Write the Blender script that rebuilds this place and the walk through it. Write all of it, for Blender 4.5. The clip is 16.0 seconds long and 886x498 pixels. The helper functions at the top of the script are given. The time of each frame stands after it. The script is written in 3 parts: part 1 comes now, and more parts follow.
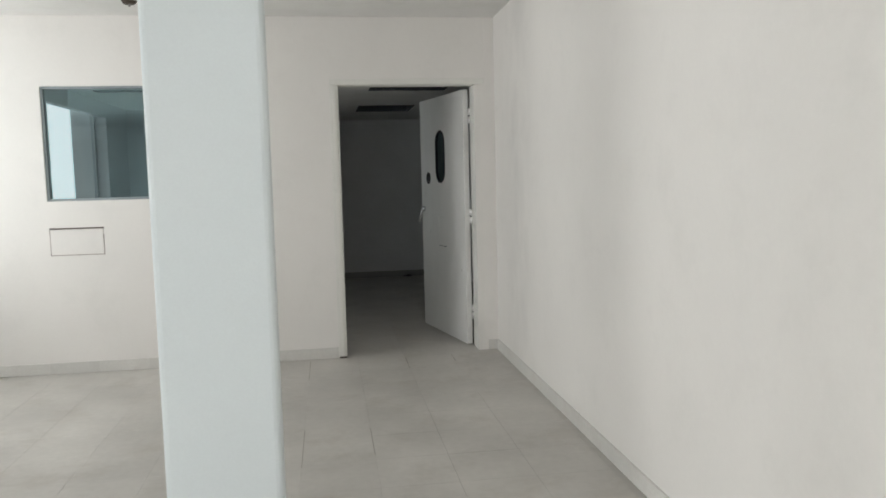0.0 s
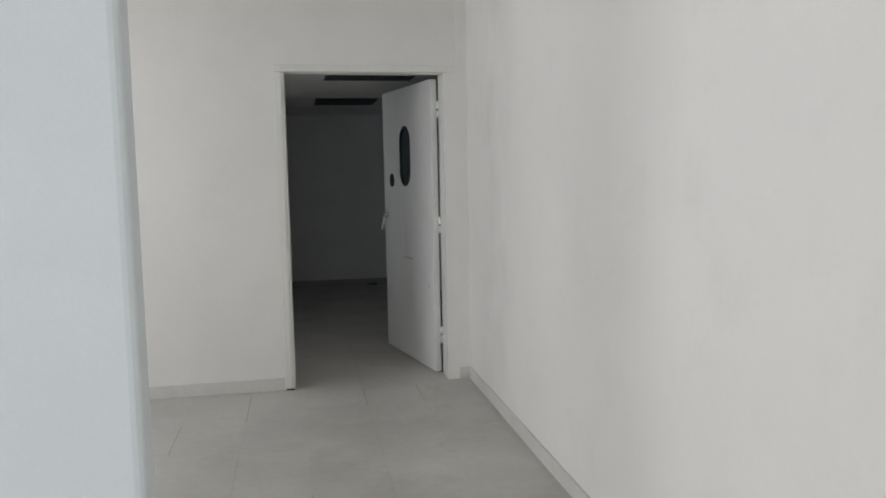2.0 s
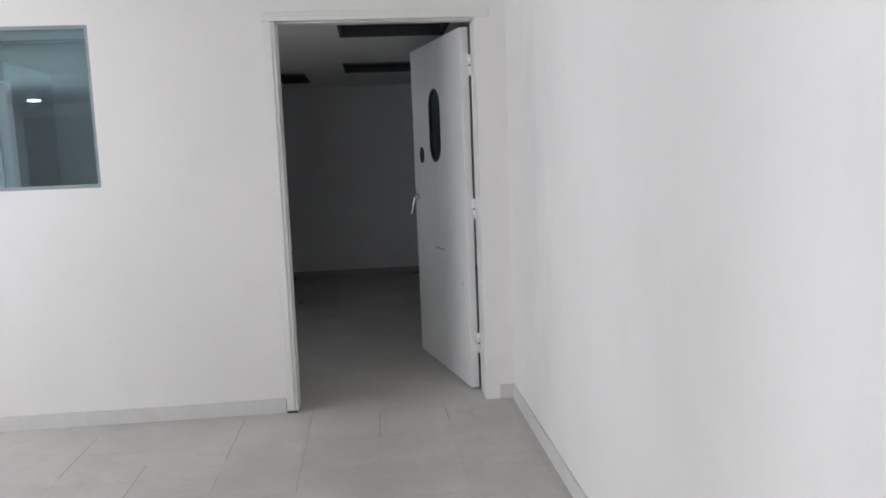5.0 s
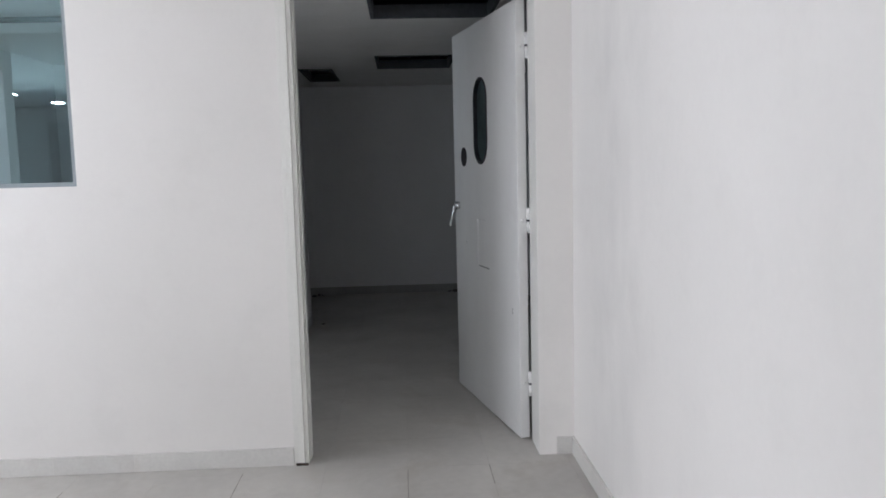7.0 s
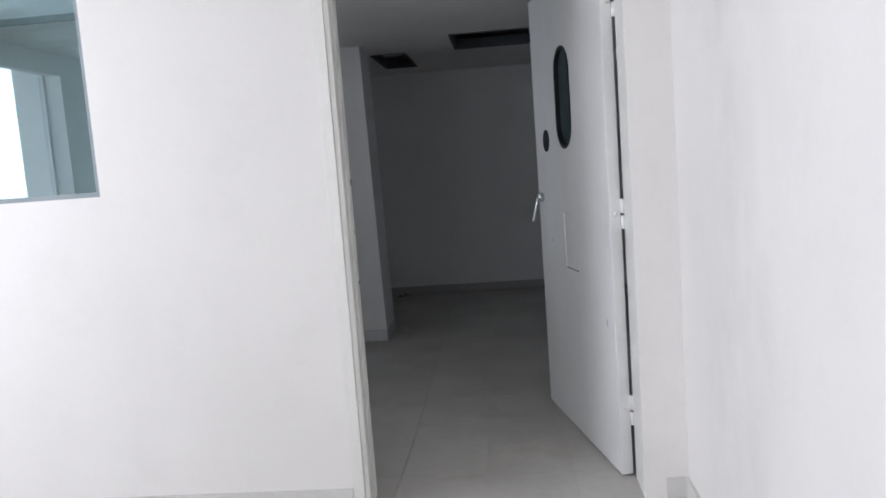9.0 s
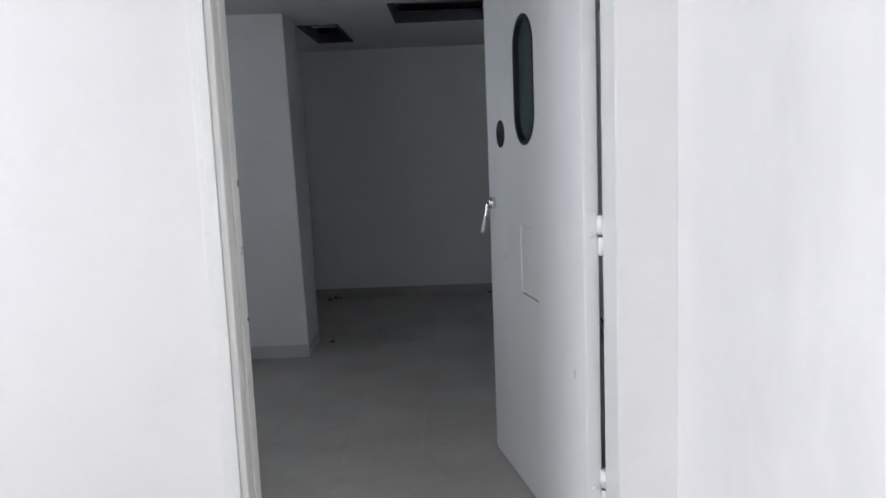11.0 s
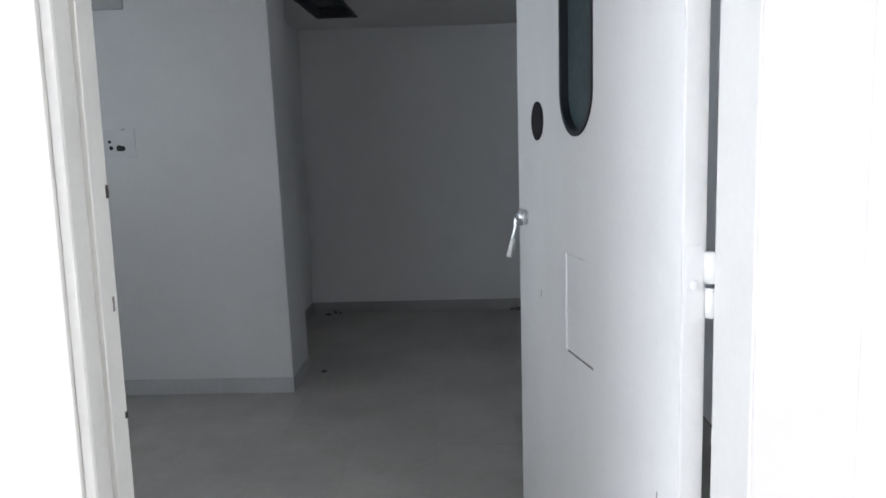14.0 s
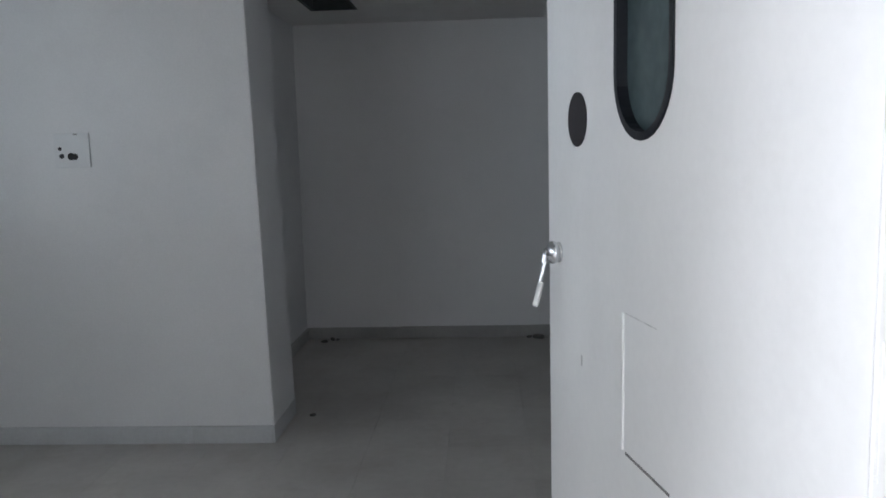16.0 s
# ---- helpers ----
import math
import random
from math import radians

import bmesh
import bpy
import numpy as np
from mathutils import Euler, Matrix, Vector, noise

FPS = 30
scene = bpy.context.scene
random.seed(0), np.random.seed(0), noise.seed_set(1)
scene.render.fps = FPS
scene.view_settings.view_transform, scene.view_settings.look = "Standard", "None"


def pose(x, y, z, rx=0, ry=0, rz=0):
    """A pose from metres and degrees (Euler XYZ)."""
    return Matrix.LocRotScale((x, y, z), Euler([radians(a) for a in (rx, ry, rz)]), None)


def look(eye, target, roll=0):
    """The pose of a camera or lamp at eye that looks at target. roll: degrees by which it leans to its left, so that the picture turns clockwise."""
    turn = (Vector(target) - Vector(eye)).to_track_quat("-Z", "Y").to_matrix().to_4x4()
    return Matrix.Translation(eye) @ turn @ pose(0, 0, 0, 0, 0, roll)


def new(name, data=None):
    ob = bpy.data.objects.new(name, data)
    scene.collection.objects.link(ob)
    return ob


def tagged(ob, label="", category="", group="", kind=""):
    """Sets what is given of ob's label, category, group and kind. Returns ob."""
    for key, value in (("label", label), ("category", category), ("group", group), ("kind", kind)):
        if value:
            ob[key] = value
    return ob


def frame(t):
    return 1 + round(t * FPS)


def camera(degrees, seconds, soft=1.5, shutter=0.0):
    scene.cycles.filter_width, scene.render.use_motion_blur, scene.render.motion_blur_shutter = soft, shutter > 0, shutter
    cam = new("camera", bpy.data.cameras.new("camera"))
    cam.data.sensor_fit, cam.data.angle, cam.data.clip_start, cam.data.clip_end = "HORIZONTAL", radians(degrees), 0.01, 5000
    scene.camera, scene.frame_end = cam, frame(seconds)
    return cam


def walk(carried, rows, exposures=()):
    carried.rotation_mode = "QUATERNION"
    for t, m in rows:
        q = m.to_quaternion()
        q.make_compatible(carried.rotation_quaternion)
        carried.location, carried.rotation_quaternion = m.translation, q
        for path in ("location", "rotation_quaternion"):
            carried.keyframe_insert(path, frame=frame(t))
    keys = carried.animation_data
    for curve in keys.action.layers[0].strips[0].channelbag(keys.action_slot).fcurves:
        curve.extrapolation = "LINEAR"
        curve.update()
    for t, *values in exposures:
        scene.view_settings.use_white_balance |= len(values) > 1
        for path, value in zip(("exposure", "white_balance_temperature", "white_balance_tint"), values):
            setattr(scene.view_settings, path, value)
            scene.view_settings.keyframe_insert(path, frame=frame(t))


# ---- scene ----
cam = camera(59.3, 16.0, soft=1.7)
PATH = [
    (0, (-0.113, -5.905, 1.365), (0.177, -3.935, 1.178), -1.4),
    (0.5, (-0.016, -5.722, 1.355), (0.416, -3.781, 1.143), -1.3),
    (1, (-0.055, -5.518, 1.373), (0.45, -3.592, 1.183), -0.7),
    (1.5, (-0.051, -5.343, 1.37), (0.322, -3.394, 1.124), -0.4),
    (2, (0.062, -5.103, 1.4), (0.422, -3.146, 1.205), -1.1),
    (2.5, (0.119, -5.002, 1.36), (0.488, -3.051, 1.115), -1.4),
    (3, (0.11, -4.754, 1.356), (0.635, -2.833, 1.173), -0.5),
    (3.5, (0.119, -4.572, 1.342), (0.589, -2.644, 1.089), -1.3),
    (4, (0.307, -4.417, 1.381), (0.594, -2.451, 1.153), -1.3),
    (6.5, (0.478, -3.581, 1.297), (0.607, -1.604, 1.026), -2.0),
    (7, (0.443, -3.359, 1.288), (0.542, -1.372, 1.082), -1.4),
    (7.5, (0.436, -3.237, 1.271), (0.477, -1.252, 1.029), -1.6),
    (8, (0.522, -3.016, 1.278), (0.337, -1.035, 1.075), -0.8),
    (8.5, (0.568, -2.931, 1.283), (0.375, -0.951, 1.07), -3.5),
    (11, (0.587, -2.043, 1.322), (0.563, -0.061, 1.053), -2.3),
    (11.5, (0.538, -1.974, 1.312), (0.634, 0.001, 1.008), -1.2),
    (12, (0.615, -1.762, 1.318), (0.539, 0.217, 1.038), -2.8),
    (12.5, (0.681, -1.66, 1.312), (0.609, 0.319, 1.033), -2.7),
    (13, (0.645, -1.498, 1.303), (0.611, 0.479, 1.001), -1.4),
    (13.5, (0.557, -1.357, 1.314), (0.599, 0.624, 1.045), -1.2),
    (14, (0.601, -1.158, 1.304), (0.529, 0.822, 1.027), -1.6),
    (14.5, (0.678, -1.011, 1.308), (0.552, 0.967, 1.043), -2.2),
    (15, (0.636, -0.874, 1.3), (0.565, 1.102, 0.999), -1.4),
    (15.5, (0.548, -0.719, 1.312), (0.592, 1.265, 1.061), -0.8),
    (16, (0.603, -0.534, 1.299), (0.499, 1.447, 1.044), -1.5),
]
EXPOSURES = [
    (0, -1.2, 6750, 10), (0.5, -1.45, 6750, 10), (1, -1.5, 6750, 11), (1.5, -1.47, 6600, 12), (2, -1.3, 6500, 12), (2.5, -1.37, 6450, 13), (3, -1.46, 6400, 13),
    (3.5, -1.55, 6380, 13), (4, -1.3, 6350, 14), (6.5, -0.83, 6220, 16), (7, -0.83, 6210, 16), (7.5, -0.55, 6200, 16), (8, -0.6, 6190, 17), (8.5, -0.55, 6180, 17), (11, -0.28, 6080, 16),
    (11.5, -0.33, 6080, 16), (12, -0.16, 6080, 16), (13, -0.02, 6080, 15), (14, 0.28, 6090, 15), (15, 0.38, 6100, 15), (16, 0.40, 6100, 15),
]
walk(cam, [(t, look(e, g, r)) for t, e, g, r in PATH], EXPOSURES)

# ---- world and large lights ----
world = bpy.data.worlds.new("world")
scene.world = world
world.use_nodes = True
wn = world.node_tree.nodes
sky = wn.new("ShaderNodeTexSky")
sky.sky_type, sky.sun_disc = "NISHITA", False
sky.sun_elevation, sky.sun_rotation = radians(50), radians(250)
wn["Background"].inputs["Strength"].default_value = 0.10
world.node_tree.links.new(sky.outputs["Color"], wn["Background"].inputs["Color"])

sun = new("sun", bpy.data.lights.new("sun", "SUN"))
sun.data.energy, sun.data.angle, sun.data.color = 1.5, radians(10), (1.0, 0.96, 0.9)
sun.matrix_world = look((0, 0, 30), (6.0, 14.0, 0))

# sky light entering by the window band of the west wall
day = new("window_daylight", bpy.data.lights.new("window_daylight", "AREA"))
day.data.shape, day.data.size, day.data.size_y = "RECTANGLE", 2.4, 1.36
day.data.energy, day.data.color = 128, (0.93, 0.97, 1.0)
day.matrix_world = look((-3.47, -1.35, 1.58), (0, -1.35, 1.58))

# fill light for column and door, through an assumed, unseen window of the side bay
bay = new("bay_fill_light", bpy.data.lights.new("bay_fill_light", "AREA"))
bay.data.shape, bay.data.size, bay.data.size_y = "RECTANGLE", 2.9, 1.7
bay.data.energy, bay.data.color = 275, (0.93, 0.97, 1.0)
bay.matrix_world = look((-6.22, -6.35, 1.45), (0, -6.35, 1.45))

# fill light from the south, through an unseen window added in that wall
south = new("south_fill_light", bpy.data.lights.new("south_fill_light", "AREA"))
south.data.shape, south.data.size, south.data.size_y = "RECTANGLE", 2.5, 1.5
south.data.energy, south.data.color = 100, (0.93, 0.97, 1.0)
south.matrix_world = look((-1.2, -8.22, 1.55), (-1.2, 0, 1.55))

# ---- materials ----


def paint(name, colour, rough=0.6, mottle=0.05, scale=1.6, grain=90.0, bump=0.04, dirt=0.0, dirt_colour=(0.3, 0.27, 0.22), metal=0.0, per_object=0.0, streak=1.0, fine_share=0.6):
    """Coated surface: broad unevenness, fine grain in relief, and optional blotchy dirt."""
    m = bpy.data.materials.new(name)
    m.use_nodes = True
    nt = m.node_tree
    n, l = nt.nodes, nt.links
    b = n["Principled BSDF"]
    b.inputs["Metallic"].default_value = metal
    co = n.new("ShaderNodeTexCoord")
    geo = n.new("ShaderNodeNewGeometry")
    broad = n.new("ShaderNodeTexNoise")
    broad.inputs["Scale"].default_value, broad.inputs["Detail"].default_value = scale, 5
    stretch = n.new("ShaderNodeVectorMath")
    stretch.operation = "MULTIPLY"
    stretch.inputs[1].default_value = (1, 1, streak)
    l.new(geo.outputs["Position"], stretch.inputs[0])
    l.new(stretch.outputs[0], broad.inputs["Vector"])
    fine = n.new("ShaderNodeTexNoise")
    fine.inputs["Scale"].default_value, fine.inputs["Detail"].default_value = grain, 4
    l.new(geo.outputs["Position"], fine.inputs["Vector"])
    ramp = n.new("ShaderNodeMapRange")
    ramp.inputs["From Min"].default_value, ramp.inputs["From Max"].default_value = 0.3, 0.7
    ramp.inputs["To Min"].default_value, ramp.inputs["To Max"].default_value = 1 - mottle, 1 + mottle
    l.new(broad.outputs["Fac"], ramp.inputs["Value"])
    ramp2 = n.new("ShaderNodeMapRange")
    ramp2.inputs["From Min"].default_value, ramp2.inputs["From Max"].default_value = 0.3, 0.7
    ramp2.inputs["To Min"].default_value, ramp2.inputs["To Max"].default_value = 1 - mottle * fine_share, 1 + mottle * fine_share
    l.new(fine.outputs["Fac"], ramp2.inputs["Value"])
    mul = n.new("ShaderNodeMath")
    mul.operation = "MULTIPLY"
    l.new(ramp.outputs["Result"], mul.inputs[0])
    l.new(ramp2.outputs["Result"], mul.inputs[1])
    value = mul.outputs[0]
    if per_object:
        info = n.new("ShaderNodeObjectInfo")
        r3 = n.new("ShaderNodeMapRange")
        r3.inputs["To Min"].default_value, r3.inputs["To Max"].default_value = 1 - per_object, 1 + per_object
        l.new(info.outputs["Random"], r3.inputs["Value"])
        m3 = n.new("ShaderNodeMath")
        m3.operation = "MULTIPLY"
        l.new(value, m3.inputs[0])
        l.new(r3.outputs["Result"], m3.inputs[1])
        value = m3.outputs[0]
    tint = n.new("ShaderNodeVectorMath")
    tint.operation = "SCALE"
    tint.inputs[0].default_value = colour
    l.new(value, tint.inputs["Scale"])
    out = tint.outputs[0]
    if dirt:
        spots = n.new("ShaderNodeTexNoise")
        spots.inputs["Scale"].default_value, spots.inputs["Detail"].default_value = 3.1, 9
        spots.inputs["Roughness"].default_value = 0.68
        l.new(geo.outputs["Position"], spots.inputs["Vector"])
        r4 = n.new("ShaderNodeMapRange")
        r4.inputs["From Min"].default_value, r4.inputs["From Max"].default_value = 0.52, 0.78
        r4.inputs["To Min"].default_value, r4.inputs["To Max"].default_value = 0, dirt
        l.new(spots.outputs["Fac"], r4.inputs["Value"])
        mix = n.new("ShaderNodeMix")
        mix.data_type = "RGBA"
        l.new(r4.outputs["Result"], mix.inputs["Factor"])
        l.new(out, mix.inputs["A"])
        mix.inputs["B"].default_value = (*dirt_colour, 1)
        out = mix.outputs["Result"]
    l.new(out, b.inputs["Base Color"])
    r5 = n.new("ShaderNodeMapRange")
    r5.inputs["To Min"].default_value, r5.inputs["To Max"].default_value = max(rough - 0.12, 0.05), min(rough + 0.12, 1)
    l.new(broad.outputs["Fac"], r5.inputs["Value"])
    l.new(r5.outputs["Result"], b.inputs["Roughness"])
    bp = n.new("ShaderNodeBump")
    bp.inputs["Strength"].default_value, bp.inputs["Distance"].default_value = bump * 4, 0.004
    l.new(fine.outputs["Fac"], bp.inputs["Height"])
    l.new(bp.outputs["Normal"], b.inputs["Normal"])
    return m


def reflecting_glass(name, film, share, clear):
    """Glass with a reflecting film: part mirrors, part lets light through, tinted."""
    m = bpy.data.materials.new(name)
    m.use_nodes = True
    n, l = m.node_tree.nodes, m.node_tree.links
    n.remove(n["Principled BSDF"])
    g = n.new("ShaderNodeBsdfGlossy")
    g.inputs["Color"].default_value, g.inputs["Roughness"].default_value = (*film, 1), 0.015
    t = n.new("ShaderNodeBsdfTransparent")
    t.inputs["Color"].default_value = (*clear, 1)
    mx = n.new("ShaderNodeMixShader")
    mx.inputs["Fac"].default_value = share
    l.new(t.outputs[0], mx.inputs[1])
    l.new(g.outputs[0], mx.inputs[2])
    l.new(mx.outputs[0], n["Material Output"].inputs["Surface"])
    return m


def glowing(name, colour, strength):
    m = bpy.data.materials.new(name)
    m.use_nodes = True
    b = m.node_tree.nodes["Principled BSDF"]
    b.inputs["Emission Color"].default_value, b.inputs["Emission Strength"].default_value = (*colour, 1), strength
    return m


WALL = paint("white_wall_paint", (0.80, 0.775, 0.745), 0.55, 0.032, 1.3, 45, 0.006, 0.30, (0.66, 0.64, 0.61), streak=0.7, fine_share=0.2)


def grey_banded(base, name, centre, half, strength):
    """The same paint with a greyer streak standing on it, uneven and soft-edged, along y."""
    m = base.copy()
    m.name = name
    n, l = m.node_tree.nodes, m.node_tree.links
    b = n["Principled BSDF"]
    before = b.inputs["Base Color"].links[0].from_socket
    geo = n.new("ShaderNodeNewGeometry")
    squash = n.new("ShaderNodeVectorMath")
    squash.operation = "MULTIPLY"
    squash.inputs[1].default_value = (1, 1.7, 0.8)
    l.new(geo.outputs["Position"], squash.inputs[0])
    band_noise = n.new("ShaderNodeTexNoise")
    band_noise.inputs["Scale"].default_value, band_noise.inputs["Detail"].default_value = 2.2, 6
    l.new(squash.outputs[0], band_noise.inputs["Vector"])
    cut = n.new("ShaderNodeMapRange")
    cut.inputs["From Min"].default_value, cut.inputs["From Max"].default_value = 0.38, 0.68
    l.new(band_noise.outputs["Fac"], cut.inputs["Value"])
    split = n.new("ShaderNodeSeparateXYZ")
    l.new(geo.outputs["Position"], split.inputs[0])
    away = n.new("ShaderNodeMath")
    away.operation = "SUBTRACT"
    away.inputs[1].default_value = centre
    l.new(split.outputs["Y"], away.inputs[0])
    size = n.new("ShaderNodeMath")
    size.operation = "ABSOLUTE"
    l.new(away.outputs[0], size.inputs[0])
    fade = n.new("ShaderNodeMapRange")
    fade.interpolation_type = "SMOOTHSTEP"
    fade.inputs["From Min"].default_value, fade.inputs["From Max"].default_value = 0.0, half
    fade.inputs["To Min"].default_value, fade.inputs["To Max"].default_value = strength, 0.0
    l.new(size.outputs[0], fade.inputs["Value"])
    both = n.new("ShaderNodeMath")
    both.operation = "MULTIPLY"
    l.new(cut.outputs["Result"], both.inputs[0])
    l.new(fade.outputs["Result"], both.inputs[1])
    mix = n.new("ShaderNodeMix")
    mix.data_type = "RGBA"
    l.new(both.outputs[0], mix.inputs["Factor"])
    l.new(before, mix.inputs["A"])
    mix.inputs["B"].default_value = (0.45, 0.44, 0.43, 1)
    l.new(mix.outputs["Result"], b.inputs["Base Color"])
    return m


WALL_EAST = grey_banded(WALL, "grey_banded_white_wall_paint", -0.70, 0.55, 0.24)
WALL_BACK = paint("dull_white_wall_paint", (0.765, 0.765, 0.76), 0.6, 0.04, 1.1, 120, 0.03, 0.15, (0.5, 0.5, 0.5))
COLUMN = paint("pale_blue_white_paint", (0.75, 0.805, 0.82), 0.5, 0.02, 1.2, 120, 0.03, 0.08, (0.6, 0.62, 0.62))
CEIL = paint("white_ceiling_board", (0.78, 0.77, 0.75), 0.8, 0.03, 2.0, 60, 0.05, 0.2, (0.5, 0.46, 0.4))
FLOOR = paint("grey_floor_tile", (0.512, 0.492, 0.46), 0.45, 0.14, 1.7, 24, 0.012, 0.5, (0.345, 0.305, 0.255), per_object=0.02, fine_share=0.25)
GROUT = paint("dark_grey_grout", (0.465, 0.445, 0.41), 0.9, 0.1, 6, 120, 0.06)
SKIRT = paint("grey_skirting_tile", (0.645, 0.63, 0.60), 0.45, 0.06, 3, 70, 0.02, 0.3, (0.42, 0.34, 0.3), per_object=0.03)
SKIRT_PIER = paint("pale_grey_skirting_tile", (0.57, 0.58, 0.58), 0.5, 0.06, 3, 70, 0.02, 0.3, (0.42, 0.4, 0.37), per_object=0.03)
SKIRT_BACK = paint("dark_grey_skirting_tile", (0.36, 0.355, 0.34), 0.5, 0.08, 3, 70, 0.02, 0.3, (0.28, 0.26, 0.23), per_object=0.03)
GLOSSY = paint("white_gloss_paint", (0.82, 0.815, 0.80), 0.36, 0.05, 3.2, 60, 0.012, 0.32, (0.64, 0.62, 0.585), streak=0.3, fine_share=0.25)
FRAME = paint("cream_gloss_paint", (0.77, 0.76, 0.72), 0.38, 0.03, 3, 70, 0.015, 0.2, (0.58, 0.55, 0.5))
RUBBER = paint("black_rubber", (0.004, 0.006, 0.010), 0.5, 0.1, 8, 120, 0.03)
BROWN = paint("dark_brown_plate", (0.014, 0.011, 0.014), 0.65, 0.15, 9, 120, 0.03)
CHROME = paint("worn_chrome", (0.72, 0.73, 0.75), 0.24, 0.05, 20, 200, 0.02, metal=1.0)
STEEL = paint("dull_steel", (0.35, 0.34, 0.33), 0.45, 0.1, 12, 200, 0.03, metal=1.0)
RUST_SHADE = paint("rusty_dark_gap_and_shadow", (0.06, 0.045, 0.035), 0.85, 0.3, 30, 200, 0.1)
PLASTIC = paint("aged_white_plastic", (0.66, 0.66, 0.64), 0.4, 0.04, 6, 150, 0.01)
SOCKET = paint("dull_white_plastic", (0.72, 0.725, 0.725), 0.5, 0.04, 6, 150, 0.01)
DARK = paint("near_black_grey", (0.07, 0.075, 0.085), 0.9, 0.2, 3, 40, 0.1)
DOOR_GREY = paint("dark_grey_door_paint", (0.16, 0.17, 0.18), 0.5, 0.06, 3, 60, 0.02)
# grey base colour carries the passage's lack of light
UNLIT = paint("greyed_unlit_plaster", (0.44, 0.46, 0.47), 0.9, 0.15, 2, 40, 0.08)
BLACK = paint("black_socket_hole", (0.012, 0.012, 0.012), 0.6, 0.1, 9, 100, 0.02)
ALU = paint("grey_aluminium", (0.5, 0.52, 0.53), 0.4, 0.05, 6, 150, 0.01, metal=0.6)
DULL_ALU = paint("dull_teal_grey_metal", (0.27, 0.31, 0.325), 0.5, 0.05, 6, 150, 0.01)
EARTH = paint("pale_dusty_ground", (0.34, 0.32, 0.28), 0.95, 0.2, 0.4, 6, 0.1)
MIRROR_GLASS = reflecting_glass("teal_reflecting_glass", (0.64, 0.93, 1.0), 0.14, (0.87, 0.93, 0.95))
GREEN_GLASS = paint("dusty_green_grey_glass", (0.115, 0.16, 0.165), 0.18, 0.12, 5, 40, 0.01)
CLEAR_GLASS = reflecting_glass("clear_window_glass", (0.9, 0.95, 0.95), 0.06, (0.93, 0.96, 0.96))
DAYLIGHT = glowing("bright_hazy_daylight", (1.0, 0.985, 1.0), 2.0)
LAMP_GLOW = glowing("lamp_glow", (1.0, 0.97, 0.92), 220.0)

# ---- building blocks ----


def add_box(bm, x0, x1, y0, y1, z0, z1):
    m = Matrix.Translation(((x0 + x1) / 2, (y0 + y1) / 2, (z0 + z1) / 2)) @ Matrix.Diagonal((x1 - x0, y1 - y0, z1 - z0, 1))
    return bmesh.ops.create_cube(bm, size=1, matrix=m)["verts"]


def soften(bm, width, segments=2):
    if width:
        bmesh.ops.bevel(bm, geom=bm.edges[:], offset=width, segments=segments, affect="EDGES", profile=0.5, clamp_overlap=True)


def boxes(*rows, bevel=0.0):
    bm = bmesh.new()
    for r in rows:
        add_box(bm, *r)
    soften(bm, bevel)
    return bm


def mesh_of(name, bm, material, smooth=False):
    me = bpy.data.meshes.new(name)
    bmesh.ops.recalc_face_normals(bm, faces=bm.faces[:])
    bm.to_mesh(me)
    bm.free()
    me.materials.append(material)
    if smooth:
        for p in me.polygons:
            p.use_smooth = True
    return me


def part(name, bm, material, parent=None, label="", smooth=False, at=None):
    ob = new(name, mesh_of(name, bm, material, smooth))
    if parent:
        ob.parent = parent
    if at:
        ob.matrix_basis = at
    return tagged(ob, label)


def setting(name, bm, material, label):
    return tagged(part(name, bm, material), label, kind="structure")


def thing(name, m, label, category, group=""):
    e = new(name)
    e.matrix_basis = m
    return tagged(e, label, category, group)


def rod(bm, a, b, r, segments=20, r2=None):
    a, b = Vector(a), Vector(b)
    turn = (b - a).to_track_quat("Z", "Y").to_matrix().to_4x4()
    bmesh.ops.create_cone(bm, cap_ends=True, segments=segments, radius1=r, radius2=r if r2 is None else r2, depth=(b - a).length, matrix=Matrix.Translation((a + b) / 2) @ turn)


def stadium(half, low, high, n=16):
    """Outline of an upright slot with round ends, as (u, v) pairs."""
    pts = [(half * math.cos(math.pi * i / n), high - half + half * math.sin(math.pi * i / n)) for i in range(n + 1)]
    return pts + [(-half * math.cos(math.pi * i / n), low + half - half * math.sin(math.pi * i / n)) for i in range(n + 1)]


def ring(bm, inner, outer, y0, y1):
    """A closed band between two outlines with as many points each, from depth y0 to y1."""
    rows = [[bm.verts.new((u, y, v)) for u, v in o] for o, y in ((outer, y0), (inner, y0), (inner, y1), (outer, y1))]
    n = len(inner)
    for a in range(4):
        for i in range(n):
            j = (i + 1) % n
            bm.faces.new((rows[a][i], rows[a][j], rows[(a + 1) % 4][j], rows[(a + 1) % 4][i]))


# ---- the large structure ----
H = 2.55      # ceiling of the large room
HB = 2.14     # false ceiling of the room behind
HT = 2.95     # slab over the false ceiling
XE = 1.60     # east wall of the room behind
XR = 1.18     # east wall of the large room
XS = -2.18    # west wall of the dim room, with a window
XW = -3.2     # west wall with the windows
YB = -8.0     # south wall
T = 0.13      # thickness of the wall with the door

